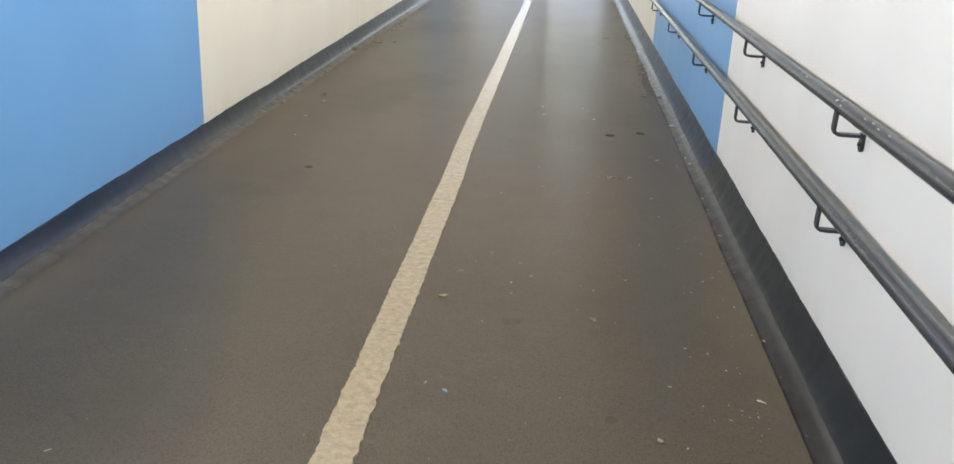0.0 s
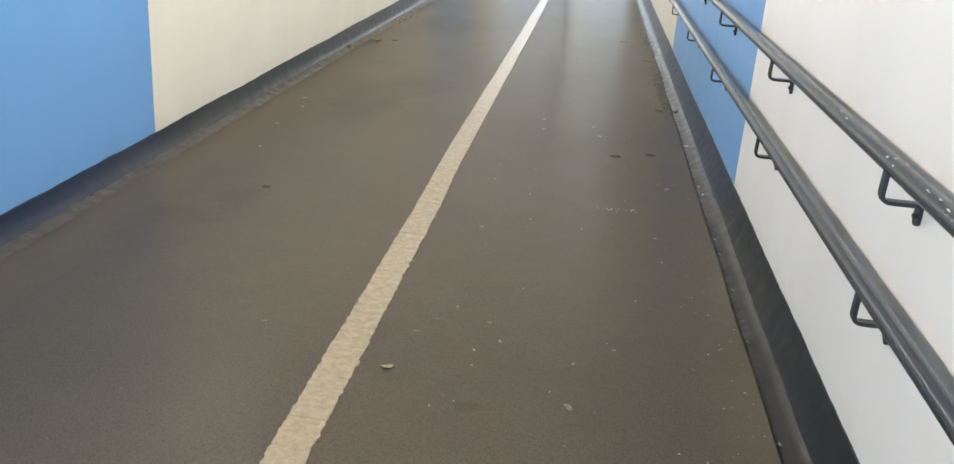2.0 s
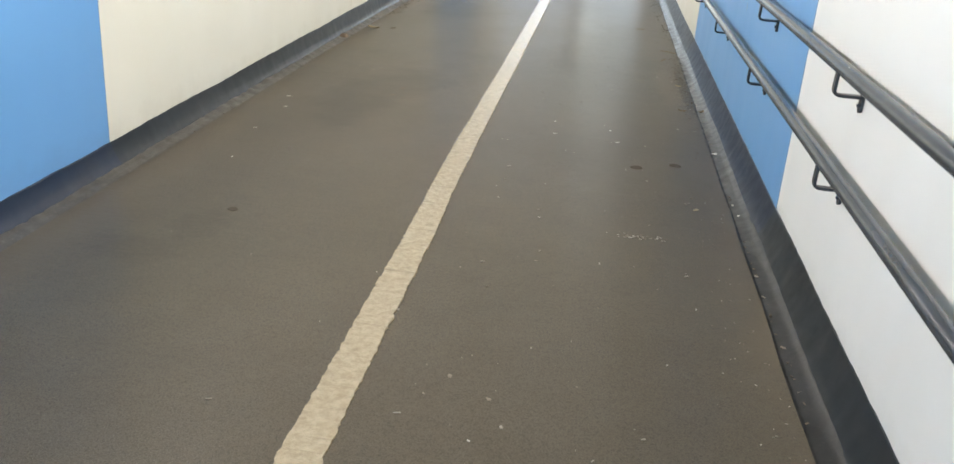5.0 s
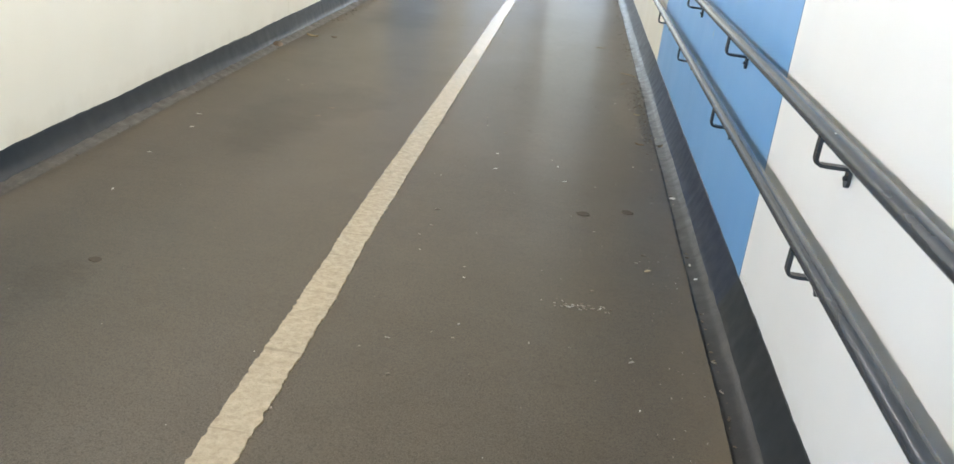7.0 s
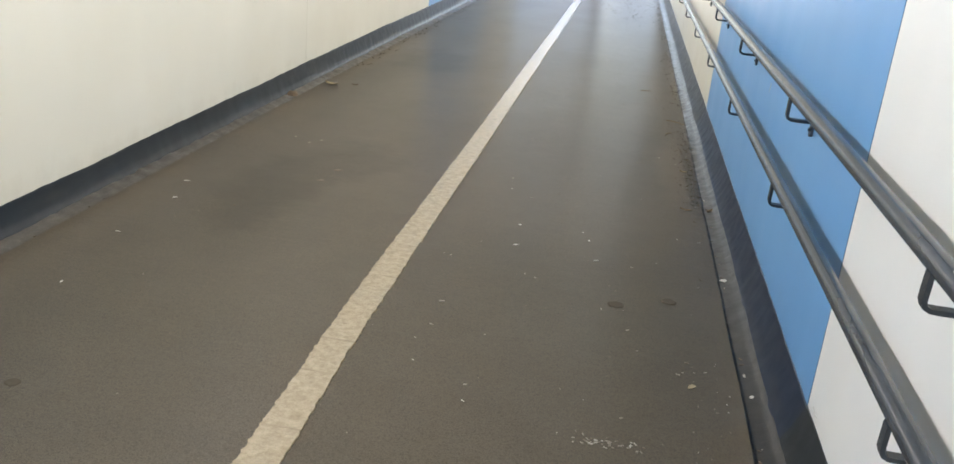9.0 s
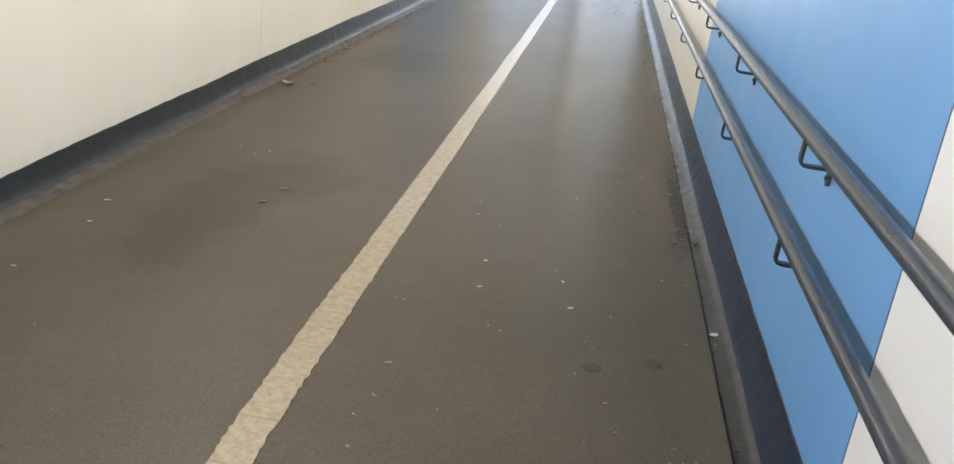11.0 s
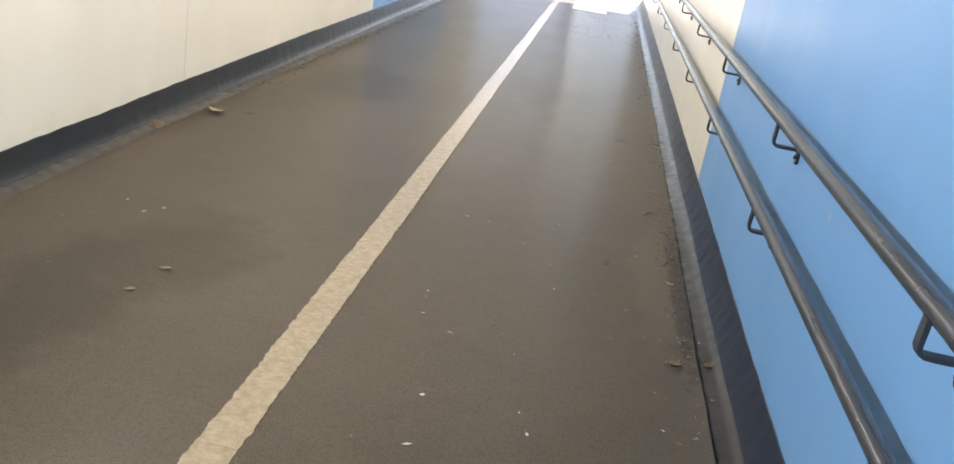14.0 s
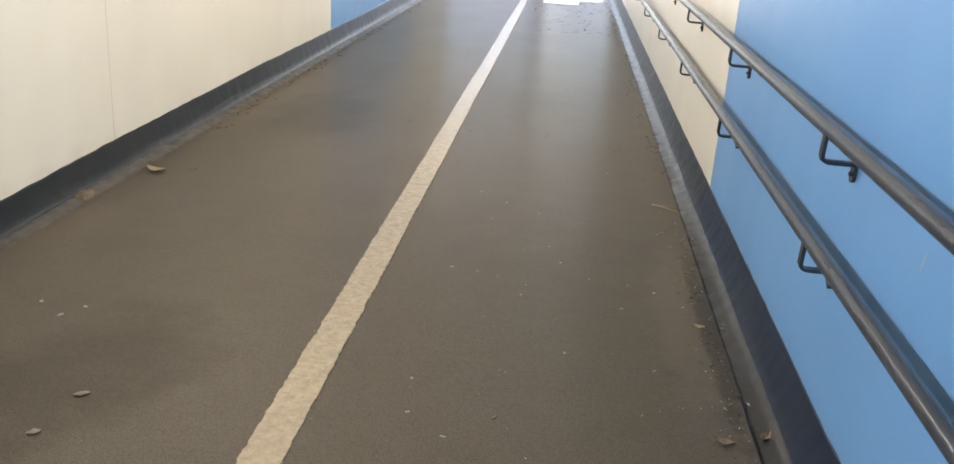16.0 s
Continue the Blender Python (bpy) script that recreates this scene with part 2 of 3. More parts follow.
M_CLUMP = plain("sodden_tissue", (0.13, 0.095, 0.06), (0.22, 0.17, 0.115), 0.9, 50, 0.6)
M_CHIPS = varied("pale_litter", [(0.55, 0.52, 0.46), (0.22, 0.19, 0.15), (0.34, 0.31, 0.26), (0.15, 0.12, 0.09), (0.26, 0.22, 0.17), (0.46, 0.43, 0.37)])
M_MULCH = varied("leaf_crumbs", [(0.075, 0.058, 0.040), (0.13, 0.10, 0.067), (0.06, 0.048, 0.034), (0.19, 0.15, 0.10), (0.09, 0.07, 0.05)])


# ---- mesh helpers ----
def mesh_of(name, bm, material, smooth=False):
    me = bpy.data.meshes.new(name)
    bmesh.ops.recalc_face_normals(bm, faces=bm.faces)
    bm.to_mesh(me)
    bm.free()
    me.materials.append(material)
    if smooth:
        for p in me.polygons:
            p.use_smooth = True
    return me


def thing(name, bm, material, smooth=False):
    return new(name, mesh_of(name, bm, material, smooth))


def part(name, bm, material, parent, label="", smooth=False):
    ob = thing(name, bm, material, smooth)
    ob.parent = parent
    if label:
        tagged(ob, label)
    return ob


def box(bm, x0, x1, y0, y1, z0, z1, bevel=0.0):
    r = bmesh.ops.create_cube(bm, size=1.0, matrix=Matrix.LocRotScale(((x0 + x1) / 2, (y0 + y1) / 2, (z0 + z1) / 2), None, (x1 - x0, y1 - y0, z1 - z0)))
    if bevel:
        edges = {e for v in r["verts"] for e in v.link_edges}
        bmesh.ops.bevel(bm, geom=list(edges), offset=bevel, segments=2, affect="EDGES", profile=0.5)
    return bm


def boxed(*a, bevel=0.0):
    return box(bmesh.new(), *a, bevel=bevel)


def tube(bm, points, radius, sides=16, caps=True):
    """A round bar along a line of points; radius is a number or one for each point."""
    rings = []
    n = len(points)
    for i, p in enumerate(points):
        p = Vector(p)
        d = (Vector(points[min(i + 1, n - 1)]) - Vector(points[max(i - 1, 0)])).normalized()
        side = d.cross(Vector((0, 0, 1)))
        if side.length < 0.1:
            side = d.cross(Vector((0, 1, 0)))
        side.normalize()
        up = side.cross(d)
        r = radius[i] if isinstance(radius, (list, tuple)) else radius
        rings.append([bm.verts.new(p + r * (math.cos(a) * side + math.sin(a) * up)) for a in (2 * math.pi * k / sides for k in range(sides))])
    for a, b in zip(rings, rings[1:]):
        for k in range(sides):
            bm.faces.new((a[k], a[(k + 1) % sides], b[(k + 1) % sides], b[k]))
    if caps:
        bm.faces.new(rings[0][::-1])
        bm.faces.new(rings[-1])
    return bm


def strap(bm, line, y0, y1, thick):
    """A flat bar bent along a line in the x-z plane, from y0 to y1."""
    n = len(line)
    rows = []
    for i, (x, z) in enumerate(line):
        a, b = line[max(i - 1, 0)], line[min(i + 1, n - 1)]
        d = Vector((b[0] - a[0], 0, b[1] - a[1])).normalized()
        nrm = Vector((-d.z, 0, d.x)) * thick / 2
        rows.append([bm.verts.new(Vector((x, y, z)) + s * nrm) for y, s in ((y0, -1), (y1, -1), (y1, 1), (y0, 1))])
    for a, b in zip(rows, rows[1:]):
        for k in range(4):
            bm.faces.new((a[k], a[(k + 1) % 4], b[(k + 1) % 4], b[k]))
    bm.faces.new(rows[0][::-1])
    bm.faces.new(rows[-1])
    return bm


# ---- setting ----
bm = bmesh.new()
ys = np.linspace(Y_BACK, Y_EXIT, 190)
xs = np.linspace(FLOOR_L, FLOOR_R, 20)
grid = []
for y in ys:
    row = []
    for i, x in enumerate(xs):
        wob = 0.0
        if i in (0, len(xs) - 1):
            wob = 0.006 * noise.noise((x, y * 2.3, 1.7)) + 0.003 * noise.noise((x, y * 9, 4))
        z = 0.0025 * noise.noise((x * 1.3, y * 1.1, 0.3)) - 0.0025
        row.append(bm.verts.new((x + wob, y, z)))
    grid.append(row)
for a, b in zip(grid, grid[1:]):
    for i in range(len(xs) - 1):
        bm.faces.new((a[i], a[i + 1], b[i + 1], b[i]))
for side in (0, -1):
    low = [bm.verts.new((r[side].co.x, r[side].co.y, -0.12)) for r in grid]
    for j in range(len(grid) - 1):
        bm.faces.new((grid[j][side], grid[j + 1][side], low[j + 1], low[j]))
floor = tagged(thing("floor", bm, M_FLOOR), "dark brown-grey sealed asphalt floor with damp stains", "floor", kind="structure")

tagged(thing("ground", boxed(-300, 300, Y_EXIT + 0.004, 600, -0.4, -0.006), M_CONCRETE), "pale sunlit concrete ground beyond the exit", "ground", kind="structure")
tagged(thing("subfloor", boxed(X_L - DEPTH_OUT, X_R + DEPTH_OUT, Y_BACK - 0.25, Y_EXIT, -0.4, -0.122), M_WALL), "dark concrete base under the passage", "floor", kind="structure")
tagged(thing("ceiling", boxed(X_L - DEPTH_OUT, X_R + DEPTH_OUT, Y_BACK - 0.25, Y_EXIT, CEIL, CEIL + 0.3), M_CEIL), "pale painted concrete ceiling", "ceiling", kind="structure")
# unseen wall, added to shut daylight out behind the camera
tagged(thing("wall_back", boxed(X_L - DEPTH_OUT, X_R + DEPTH_OUT, Y_BACK - 0.25, Y_BACK, -0.12, CEIL), M_CEIL), "plain pale wall added to close the unseen end of the passage", "wall", kind="structure")

wall_left = tagged(thing("wall_left", boxed(X_L - DEPTH_OUT, X_L - 0.012, Y_BACK, Y_EXIT, -0.12, CEIL), M_WALL), "wall clad in cream and blue enamelled panels", "wall", kind="structure")
wall_right = tagged(thing("wall_right", boxed(X_R + 0.012, X_R + DEPTH_OUT, Y_BACK, Y_EXIT, -0.12, CEIL), M_WALL), "wall clad in white, blue and cream enamelled panels", "wall", kind="structure")
GAP = {wall_left: 0.0011, wall_right: 0.0035}


def panel(wall, y0, y1, material, label):
    face, back = (X_L, X_L - 0.012) if wall is wall_left else (X_R, X_R + 0.012)
    part("panel", boxed(min(face, back), max(face, back), y0 + GAP[wall], y1 - GAP[wall], 0.03, CEIL - 0.004, bevel=0.0018), material, wall, label)


panel(wall_left, -3.3, 0.87, M_BLUE, "blue enamelled panel")
panel(wall_left, Y_BACK, -3.3, M_CREAM, "cream enamelled panel")
panel(wall_left, 0.87, 5.026, M_BLUE, "blue enamelled panel")
panel(wall_left, 5.026, 9.261, M_CREAM, "cream enamelled panel")
panel(wall_left, 9.261, 13.64, M_CREAM, "cream enamelled panel")
panel(wall_left, 13.64, 18.0, M_BLUE, "blue enamelled panel")
panel(wall_left, 18.0, Y_EXIT, M_CREAM, "cream enamelled panel")
panel(wall_right, Y_BACK, -3.7, M_CREAM, "cream enamelled panel")
panel(wall_right, -3.7, 0.65, M_WHITE, "white enamelled panel")
panel(wall_right, 0.65, 5.023, M_WHITE, "white enamelled panel")
panel(wall_right, 5.023, 9.426, M_BLUE, "blue enamelled panel")
panel(wall_right, 9.426, 13.8, M_CREAM, "cream enamelled panel")
panel(wall_right, 13.8, 18.1, M_CREAM, "cream enamelled panel")
panel(wall_right, 18.1, Y_EXIT, M_WHITE, "white enamelled panel")


def sweep(name, rows, material, label, category):
    bm = bmesh.new()
    rings = [[bm.verts.new(p) for p in row] for row in rows]
    for a, b in zip(rings, rings[1:]):
        for i in range(len(a) - 1):
            bm.faces.new((a[i], a[i + 1], b[i + 1], b[i]))
    return tagged(thing(name, bm, material, True), label, category, kind="structure")


def skirting(name, gutter_name, side):
    """A painted fillet against the wall and the silted channel at its foot. side: +1 at the right wall, -1 at the left."""
    wall, edge = (X_R, FLOOR_R) if side > 0 else (X_L, FLOOR_L)
    wide = abs(wall - edge)
    band, channel = [], []
    for y in np.arange(Y_BACK, Y_EXIT + 0.01, 0.025):
        y = min(float(y), Y_EXIT)
        n1, n2, n3 = (noise.noise((side * 3, y * f, 9.5 - f)) for f in (1.7, 9.0, 30.0))
        top = 0.143 if side > 0 else min(0.165, max(0.085, 0.068 + 0.0085 * y))
        top += 0.005 * noise.noise((side, y * 1.7, 0.5)) + 0.0035 * noise.noise((side, y * 9.0, 2.5)) + 0.002 * noise.noise((side, y * 30.0, 6.5))
        toe = (0.60 if side > 0 else 0.66) * wide + 0.006 * n1 + 0.004 * n2 + 0.002 * n3
        toe_z = 0.016 + 0.004 * n2
        band.append([(edge + side * u, y, z) for u, z in (
            (toe - 0.010, toe_z - 0.012), (toe - 0.003, toe_z - 0.003), (toe + 0.003, toe_z + 0.005),
            (toe + 0.35 * (wide - toe), toe_z + 0.30 * (top - toe_z)), (toe + 0.70 * (wide - toe), toe_z + 0.66 * (top - toe_z)),
            (wide - 0.0045, top - 0.008), (wide - 0.003, top - 0.002), (wide + 0.001, top))])
        fill = (0.004 if side > 0 else 0.010) + 0.006 * n1 + 0.004 * n2 + 0.003 * n3
        bead = 0.005 * noise.noise((side * 5, y * 6.0, 1.5)) + 0.006 * noise.noise((side * 5, y * 19.0, 7.5))
        if side > 0:
            profile = ((-0.004, -0.10), (0.002, -0.014 + fill), (0.010, -0.024 + fill), (0.020, -0.021 + fill), (0.24 * wide, -0.013 + 0.4 * fill), (0.36 * wide, -0.007 + 0.12 * bead),
                       (0.48 * wide, 0.001 + 0.12 * bead), (toe - 0.006, 0.011 + 0.1 * bead), (toe + 0.002, toe_z + 0.002), (toe + 0.012, toe_z))
        else:
            profile = ((-0.004, -0.10), (0.003, -0.022 + fill), (0.014, -0.028 + fill), (0.24 * wide, -0.018 + fill), (0.36 * wide, -0.012 + 0.6 * fill + 0.4 * bead),
                       (0.48 * wide, -0.002 + 0.9 * bead), (toe - 0.008, 0.007 + 0.8 * bead), (toe + 0.002, 0.004), (toe + 0.012, 0.0))
        channel.append([(edge + side * u, y, z) for u, z in profile])
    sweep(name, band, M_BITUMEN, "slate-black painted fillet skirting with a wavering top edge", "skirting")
    if side > 0:
        sweep(gutter_name, channel, M_GUTTER, "narrow black-painted gutter with a film of grit", "gutter")
    else:
        sweep(gutter_name, channel, M_SILT, "narrow gutter filled with grey-brown silt and grit", "gutter")


for wall, face, side, joints in ((wall_left, X_L, -1, (-3.3, 0.87, 5.026, 9.261, 13.64, 18.0)), (wall_right, X_R, 1, (-3.7, 0.65, 5.023, 9.426, 13.8, 18.1))):
    for y in joints:
        x0, x1 = sorted((face + side * 0.0012, face + side * 0.0115))
        part("joint_seal", boxed(x0, x1, y - GAP[wall] + 0.0003, y + GAP[wall] - 0.0003, 0.03, CEIL - 0.004), M_SEAL, wall, "dark joint seal")
part("scratch", tube(bmesh.new(), [(X_R - 0.0004, 6.789, 0.745), (X_R - 0.0008, 6.783, 0.768), (X_R - 0.0004, 6.780, 0.790)], [0.0006, 0.0016, 0.0006], 6), M_PAPER, wall_right, "white scratch")
part("scratch", tube(bmesh.new(), [(X_R - 0.0004, 4.965, 0.172), (X_R - 0.0008, 4.93, 0.168), (X_R - 0.0004, 4.89, 0.166)], [0.0006, 0.0018, 0.0006], 6), M_PAPER, wall_right, "white scratch")

# unseen walls added past the exit, gap and post between, to shape its reflection
tagged(thing("glare_wall_1", boxed(-14, -0.62, 30.6, 31.0, -0.006, 2.0, bevel=0.01), M_YARD), "unseen weathered grey concrete wall added to dim the reflected exit", "wall", kind="structure")
tagged(thing("glare_wall_2", boxed(-0.12, 14, 30.6, 31.0, -0.006, 1.25, bevel=0.01), M_YARD), "low unseen weathered grey concrete wall added to shape the reflected exit", "wall", kind="structure")
glare_post = new("glare_post")
glare_post.matrix_basis = pose(-0.72, 30.35, -0.006)
part("post", boxed(-0.14, 0.14, -0.14, 0.14, 0, 3.4, bevel=0.012), M_SEAL, glare_post)
part("cap", boxed(-0.16, 0.16, -0.16, 0.16, 3.4, 3.45, bevel=0.01), M_SEAL, glare_post)
tagged(glare_post, "unseen dark painted post added outside for a dark streak in the floor gloss", "gate post")

skirting("baseboard_right", "gutter_right", 1)
skirting("baseboard_left", "gutter_left", -1)

# the painted line, with ragged edges
bm = bmesh.new()
rows = []
for y in np.arange(Y_BACK + 0.02, Y_EXIT - 0.01, 0.007):
    y = float(y)
    k = min(1.0, max(0.0, (y - 4.5) / 0.9))
    shift = -0.015 * k * k * (3 - 2 * k) + 0.004 * noise.noise((0.2, y * 0.8, 3.1))
    jag = [0.002 * noise.noise((q, y * 9, 1.0)) + 0.004 * abs(noise.noise((q, y * 21, 2.0))) + 0.005 * noise.noise((q, y * 38, 2.0)) + 0.004 * noise.noise((q, y * 90, 5.0)) for q in (1.5, 7.5)]
    x0, x1 = -0.664 + shift + jag[0], -0.549 + shift + jag[1] * 1.1
    z = 0.0028 + 0.0006 * noise.noise((4.0, y * 30, 1.0))
    rows.append([bm.verts.new(p) for p in ((x0 - 0.001, y, -0.004), (x0, y, z), ((x0 + x1) / 2, y, z + 0.0004), (x1, y, z), (x1 + 0.001, y, -0.004))])
for a, b in zip(rows, rows[1:]):
    for i in range(4):
        bm.faces.new((a[i], a[i + 1], b[i + 1], b[i]))
tagged(thing("line_marking", bm, M_LINE), "worn cream painted line along the asphalt floor", "line marking", kind="structure")

# white slab painted in for the patch of sun on the floor
tagged(thing("sun_patch_slab", boxed(-0.32, 0.235, 19.4, 20.45, -0.006, 0.006, bevel=0.002), M_SUN_PATCH), "bright white rectangle painted on the floor for the sun patch near the exit", "floor marking")

# assumed corner lamps, out of view
first = None
for lx, turn, power in LAMP_ROWS:
    for y in LAMP_YS:
        m = pose(lx, y, CEIL - 0.2, 0, -turn, 0)
        if first is None:
            first = new("assumed_corner_light")
            first.matrix_basis = m
            part("housing", boxed(-0.10, 0.10, -1.16, 1.16, -0.045, 0.11, bevel=0.006), M_FIXTURE, first)
            for e in (-1.15, 1.15):
                part("end_cap", boxed(-0.09, 0.09, e - 0.008, e + 0.008, -0.060, -0.0455, bevel=0.003), M_FIXTURE, first)
            tagged(first, "assumed white batten lamp in the ceiling corner, out of view", "ceiling light", "corner lights of the passage")
        else:
            copy_thing(first, m)

# ---- handrails ----
RAIL_X, RAIL_R = 0.792, 0.0228
BRACKETS = [-5.3, -3.72, -2.15, -0.55, 1.03, 2.605, 4.132, 5.745, 7.325] + [7.325 + 1.575 * i for i in range(1, 9)]


def handrail(z, label):
    thing_ = new("handrail")
    thing_.matrix_basis = pose(RAIL_X, 0, z)
    pts = [(0.0015 * noise.noise((1, y * 0.7, z)), float(y), 0.0015 * noise.noise((5, y * 0.7, z))) for y in np.arange(Y_BACK + 0.1, Y_EXIT - 0.9, 0.35)]
    part("rail", tube(bmesh.new(), pts, RAIL_R, 20), M_RAIL, thing_, "dark grey painted tubular rail", True)
    for y in BRACKETS:
        w = X_R - RAIL_X
        bm = bmesh.new()
        line = [(-0.017, -RAIL_R + 0.012), (-0.018, -RAIL_R - 0.030), (-0.018, -0.066), (-0.014, -0.076), (-0.004, -0.081), (0.012, -0.082), (w - 0.009, -0.082)]
        strap(bm, line, y - 0.013, y + 0.013, 0.010)
        arm = part("bracket", bm, M_RAIL, thing_, "bent flat-bar bracket")
        bm = bmesh.new()
        out = [(-0.016, 0.012), (0.016, 0.012)] + [(0.016 * math.cos(a), -0.030 + 0.016 * math.sin(a)) for a in (-math.pi * k / 6 for k in range(7))]
        fr = [bm.verts.new((w - 0.010, y + a, -0.086 + b)) for a, b in out]
        bk = [bm.verts.new((w, y + a, -0.086 + b)) for a, b in out]
        bm.faces.new(fr)
        bm.faces.new(bk[::-1])
        for i in range(len(out)):
            bm.faces.new((fr[i], fr[(i + 1) % len(out)], bk[(i + 1) % len(out)], bk[i]))
        part("wall_plate", bm, M_RAIL, arm)
        bm = tube(bmesh.new(), [(w - 0.017, y, -0.108), (w - 0.010, y, -0.108)], 0.006, 6)
        part("bolt", bm, M_RAIL, arm)
    return tagged(thing_, label, "handrail", "handrails of the passage")


upper_rail = handrail(0.914, "upper dark grey tubular handrail on bent brackets")
handrail(0.606, "lower dark grey tubular handrail on bent brackets")


def paint_splash(y, turn, long, wide):
    """A ragged fleck of white paint lying on the upper rail, turned round its axis from the top."""
    bm = bmesh.new()
    bmesh.ops.create_icosphere(bm, subdivisions=2, radius=1.0)
    a = radians(turn)
    for v in bm.verts:
        w = 1 + 0.7 * noise.noise(v.co * 2.2 + Vector((y * 7, turn, 0)))
        b = a + v.co.x * 0.6 * wide * w / RAIL_R
        rr = RAIL_R + 0.0006 + 0.0008 * v.co.z
        v.co = Vector((math.sin(b) * rr, y + v.co.y * 0.7 * long * w, math.cos(b) * rr))
    part("paint_splash", bm, M_PAPER, upper_rail, "white paint splash", True)


for splash in ((2.63, -40, 0.010, 0.006), (2.60, -12, 0.005, 0.009), (2.55, 8, 0.014, 0.002), (2.50, 22, 0.006, 0.005), (2.57, -55, 0.006, 0.003), (2.36, -30, 0.020, 0.002),
               (2.30, -20, 0.010, 0.004), (2.24, -34, 0.016, 0.003), (2.16, -26, 0.008, 0.003), (3.02, -35, 0.014, 0.002), (3.10, -20, 0.006, 0.003), (4.05, -25, 0.010, 0.003)):
    paint_splash(*splash)

# ---- litter ----
rng = random.Random(11)


def leaf_mesh(length, width, curl):
    bm = bmesh.new()
    rows = []
    n = 8
    for i in range(n + 1):
        s = i / n
        w = width * 0.5 * math.sin(math.pi * min(1, s * 0.96 + 0.02)) ** 0.8 * (1 + 0.25 * rng.uniform(-1, 1))
        x = (s - 0.5) * length
        lift = curl * (2 * s - 1) ** 2
        rows.append([bm.verts.new((x, v * w, 0.0015 + lift + abs(v) * curl * 0.8 + rng.uniform(0, 0.0012))) for v in (-1, -0.5, 0, 0.5, 1)])
    for a, b in zip(rows, rows[1:]):
        for k in range(4):
            bm.faces.new((a[k], a[k + 1], b[k + 1], b[k]))
    g = bmesh.ops.extrude_face_region(bm, geom=bm.faces[:])
    bmesh.ops.translate(bm, vec=(0, 0, 0.0009), verts=[v for v in g["geom"] if isinstance(v, bmesh.types.BMVert)])
    return bm


def scrap_mesh(length, width, rise):
    bm = bmesh.new()
    n = rng.randint(5, 8)
    ring = []
    for i in range(n):
        a = 2 * math.pi * (i + rng.uniform(-0.25, 0.25)) / n
        q = rng.uniform(0.5, 1.15)
        ring.append(bm.verts.new((q * math.cos(a) * length / 2, q * math.sin(a) * width / 2, 0.001 + rng.uniform(0, rise))))
    mid = bm.verts.new((0, 0, 0.002 + rise))
    for i in range(n):
        bm.faces.new((ring[i], ring[(i + 1) % n], mid))
    g = bmesh.ops.extrude_face_region(bm, geom=bm.faces[:])
    bmesh.ops.translate(bm, vec=(0, 0, 0.0012), verts=[v for v in g["geom"] if isinstance(v, bmesh.types.BMVert)])
    return bm


def lay(ob, x, y, z=0.0, turn=None):
    ob.matrix_basis = pose(x, y, z, 0, 0, rng.uniform(0, 360) if turn is None else turn)
    return ob


def leaf(x, y, size, material, label, z=0.0, turn=None):
    lay(tagged(thing("leaf", leaf_mesh(size, size * 0.5, size * 0.12), material), label, "leaf"), x, y, z, turn)


def scrap(x, y, size, material, label, z=0.0, aspect=0.6, turn=None):
    lay(tagged(thing("litter_scrap", scrap_mesh(size, size * aspect, size * 0.05), material), label, "litter"), x, y, z, turn)


def twig(x, y, length, turn, z=0.0):
    pts = [(length * (s - 0.5), 0.06 * length * math.sin(5 * s), 0.0035 + 0.004 * s) for s in (0, 0.25, 0.5, 0.75, 1)]
    lay(tagged(thing("twig", tube(bmesh.new(), pts, [0.003, 0.003, 0.0028, 0.0024, 0.0016], 6), M_TWIG), "thin dry twig lying on the asphalt", "twig"), x, y, z, turn)


def gum_spot(x, y, r):
    bm = bmesh.new()
    ring = [(math.cos(a) * r * k, math.sin(a) * r * k) for a, k in ((2 * math.pi * i / 14, rng.uniform(0.85, 1.1)) for i in range(14))]
    lo = [bm.verts.new((a, b, -0.003)) for a, b in ring]
    hi = [bm.verts.new((a * 0.8, b * 0.8, 0.0008)) for a, b in ring]
    bm.faces.new(hi)
    for i in range(14):
        bm.faces.new((lo[i], lo[(i + 1) % 14], hi[(i + 1) % 14], hi[i]))
    lay(tagged(thing("gum_spot", bm, M_GUM), "flat black spot of old gum on the asphalt", "gum"), x, y)


GUTTER = -0.013
leaf(-0.45, 3.023, 0.042, M_LEAF, "small dry tan leaf on the asphalt", turn=20)
scrap(0.128, 2.924, 0.042, M_PINK, "faded pinkish paper scrap on the asphalt")
scrap(0.646, 2.413, 0.055, M_PAPER, "torn white paper shard beside the gutter", aspect=0.35, turn=150)
scrap(0.790, 2.962, 0.034, M_PAPER, "white paper scrap lying in the gutter", GUTTER)
scrap(0.567, 5.284, 0.040, M_LEAF, "tan leaf fragment on the asphalt")
scrap(0.770, 6.330, 0.055, M_PAPER, "crumpled white paper scrap in the gutter", GUTTER)
scrap(0.775, 5.307, 0.040, M_PAPER, "white paper scrap lying in the gutter", GUTTER)
scrap(-0.157, 6.37, 0.036, M_PAPER, "cream cigarette-end scrap on the asphalt", aspect=0.4, turn=35)
scrap(0.211, 6.318, 0.036, M_PAPER, "cream cigarette-end scrap on the asphalt", aspect=0.4, turn=20)
scrap(0.165, 6.56, 0.022, M_PAPER, "small white paper scrap on the asphalt")
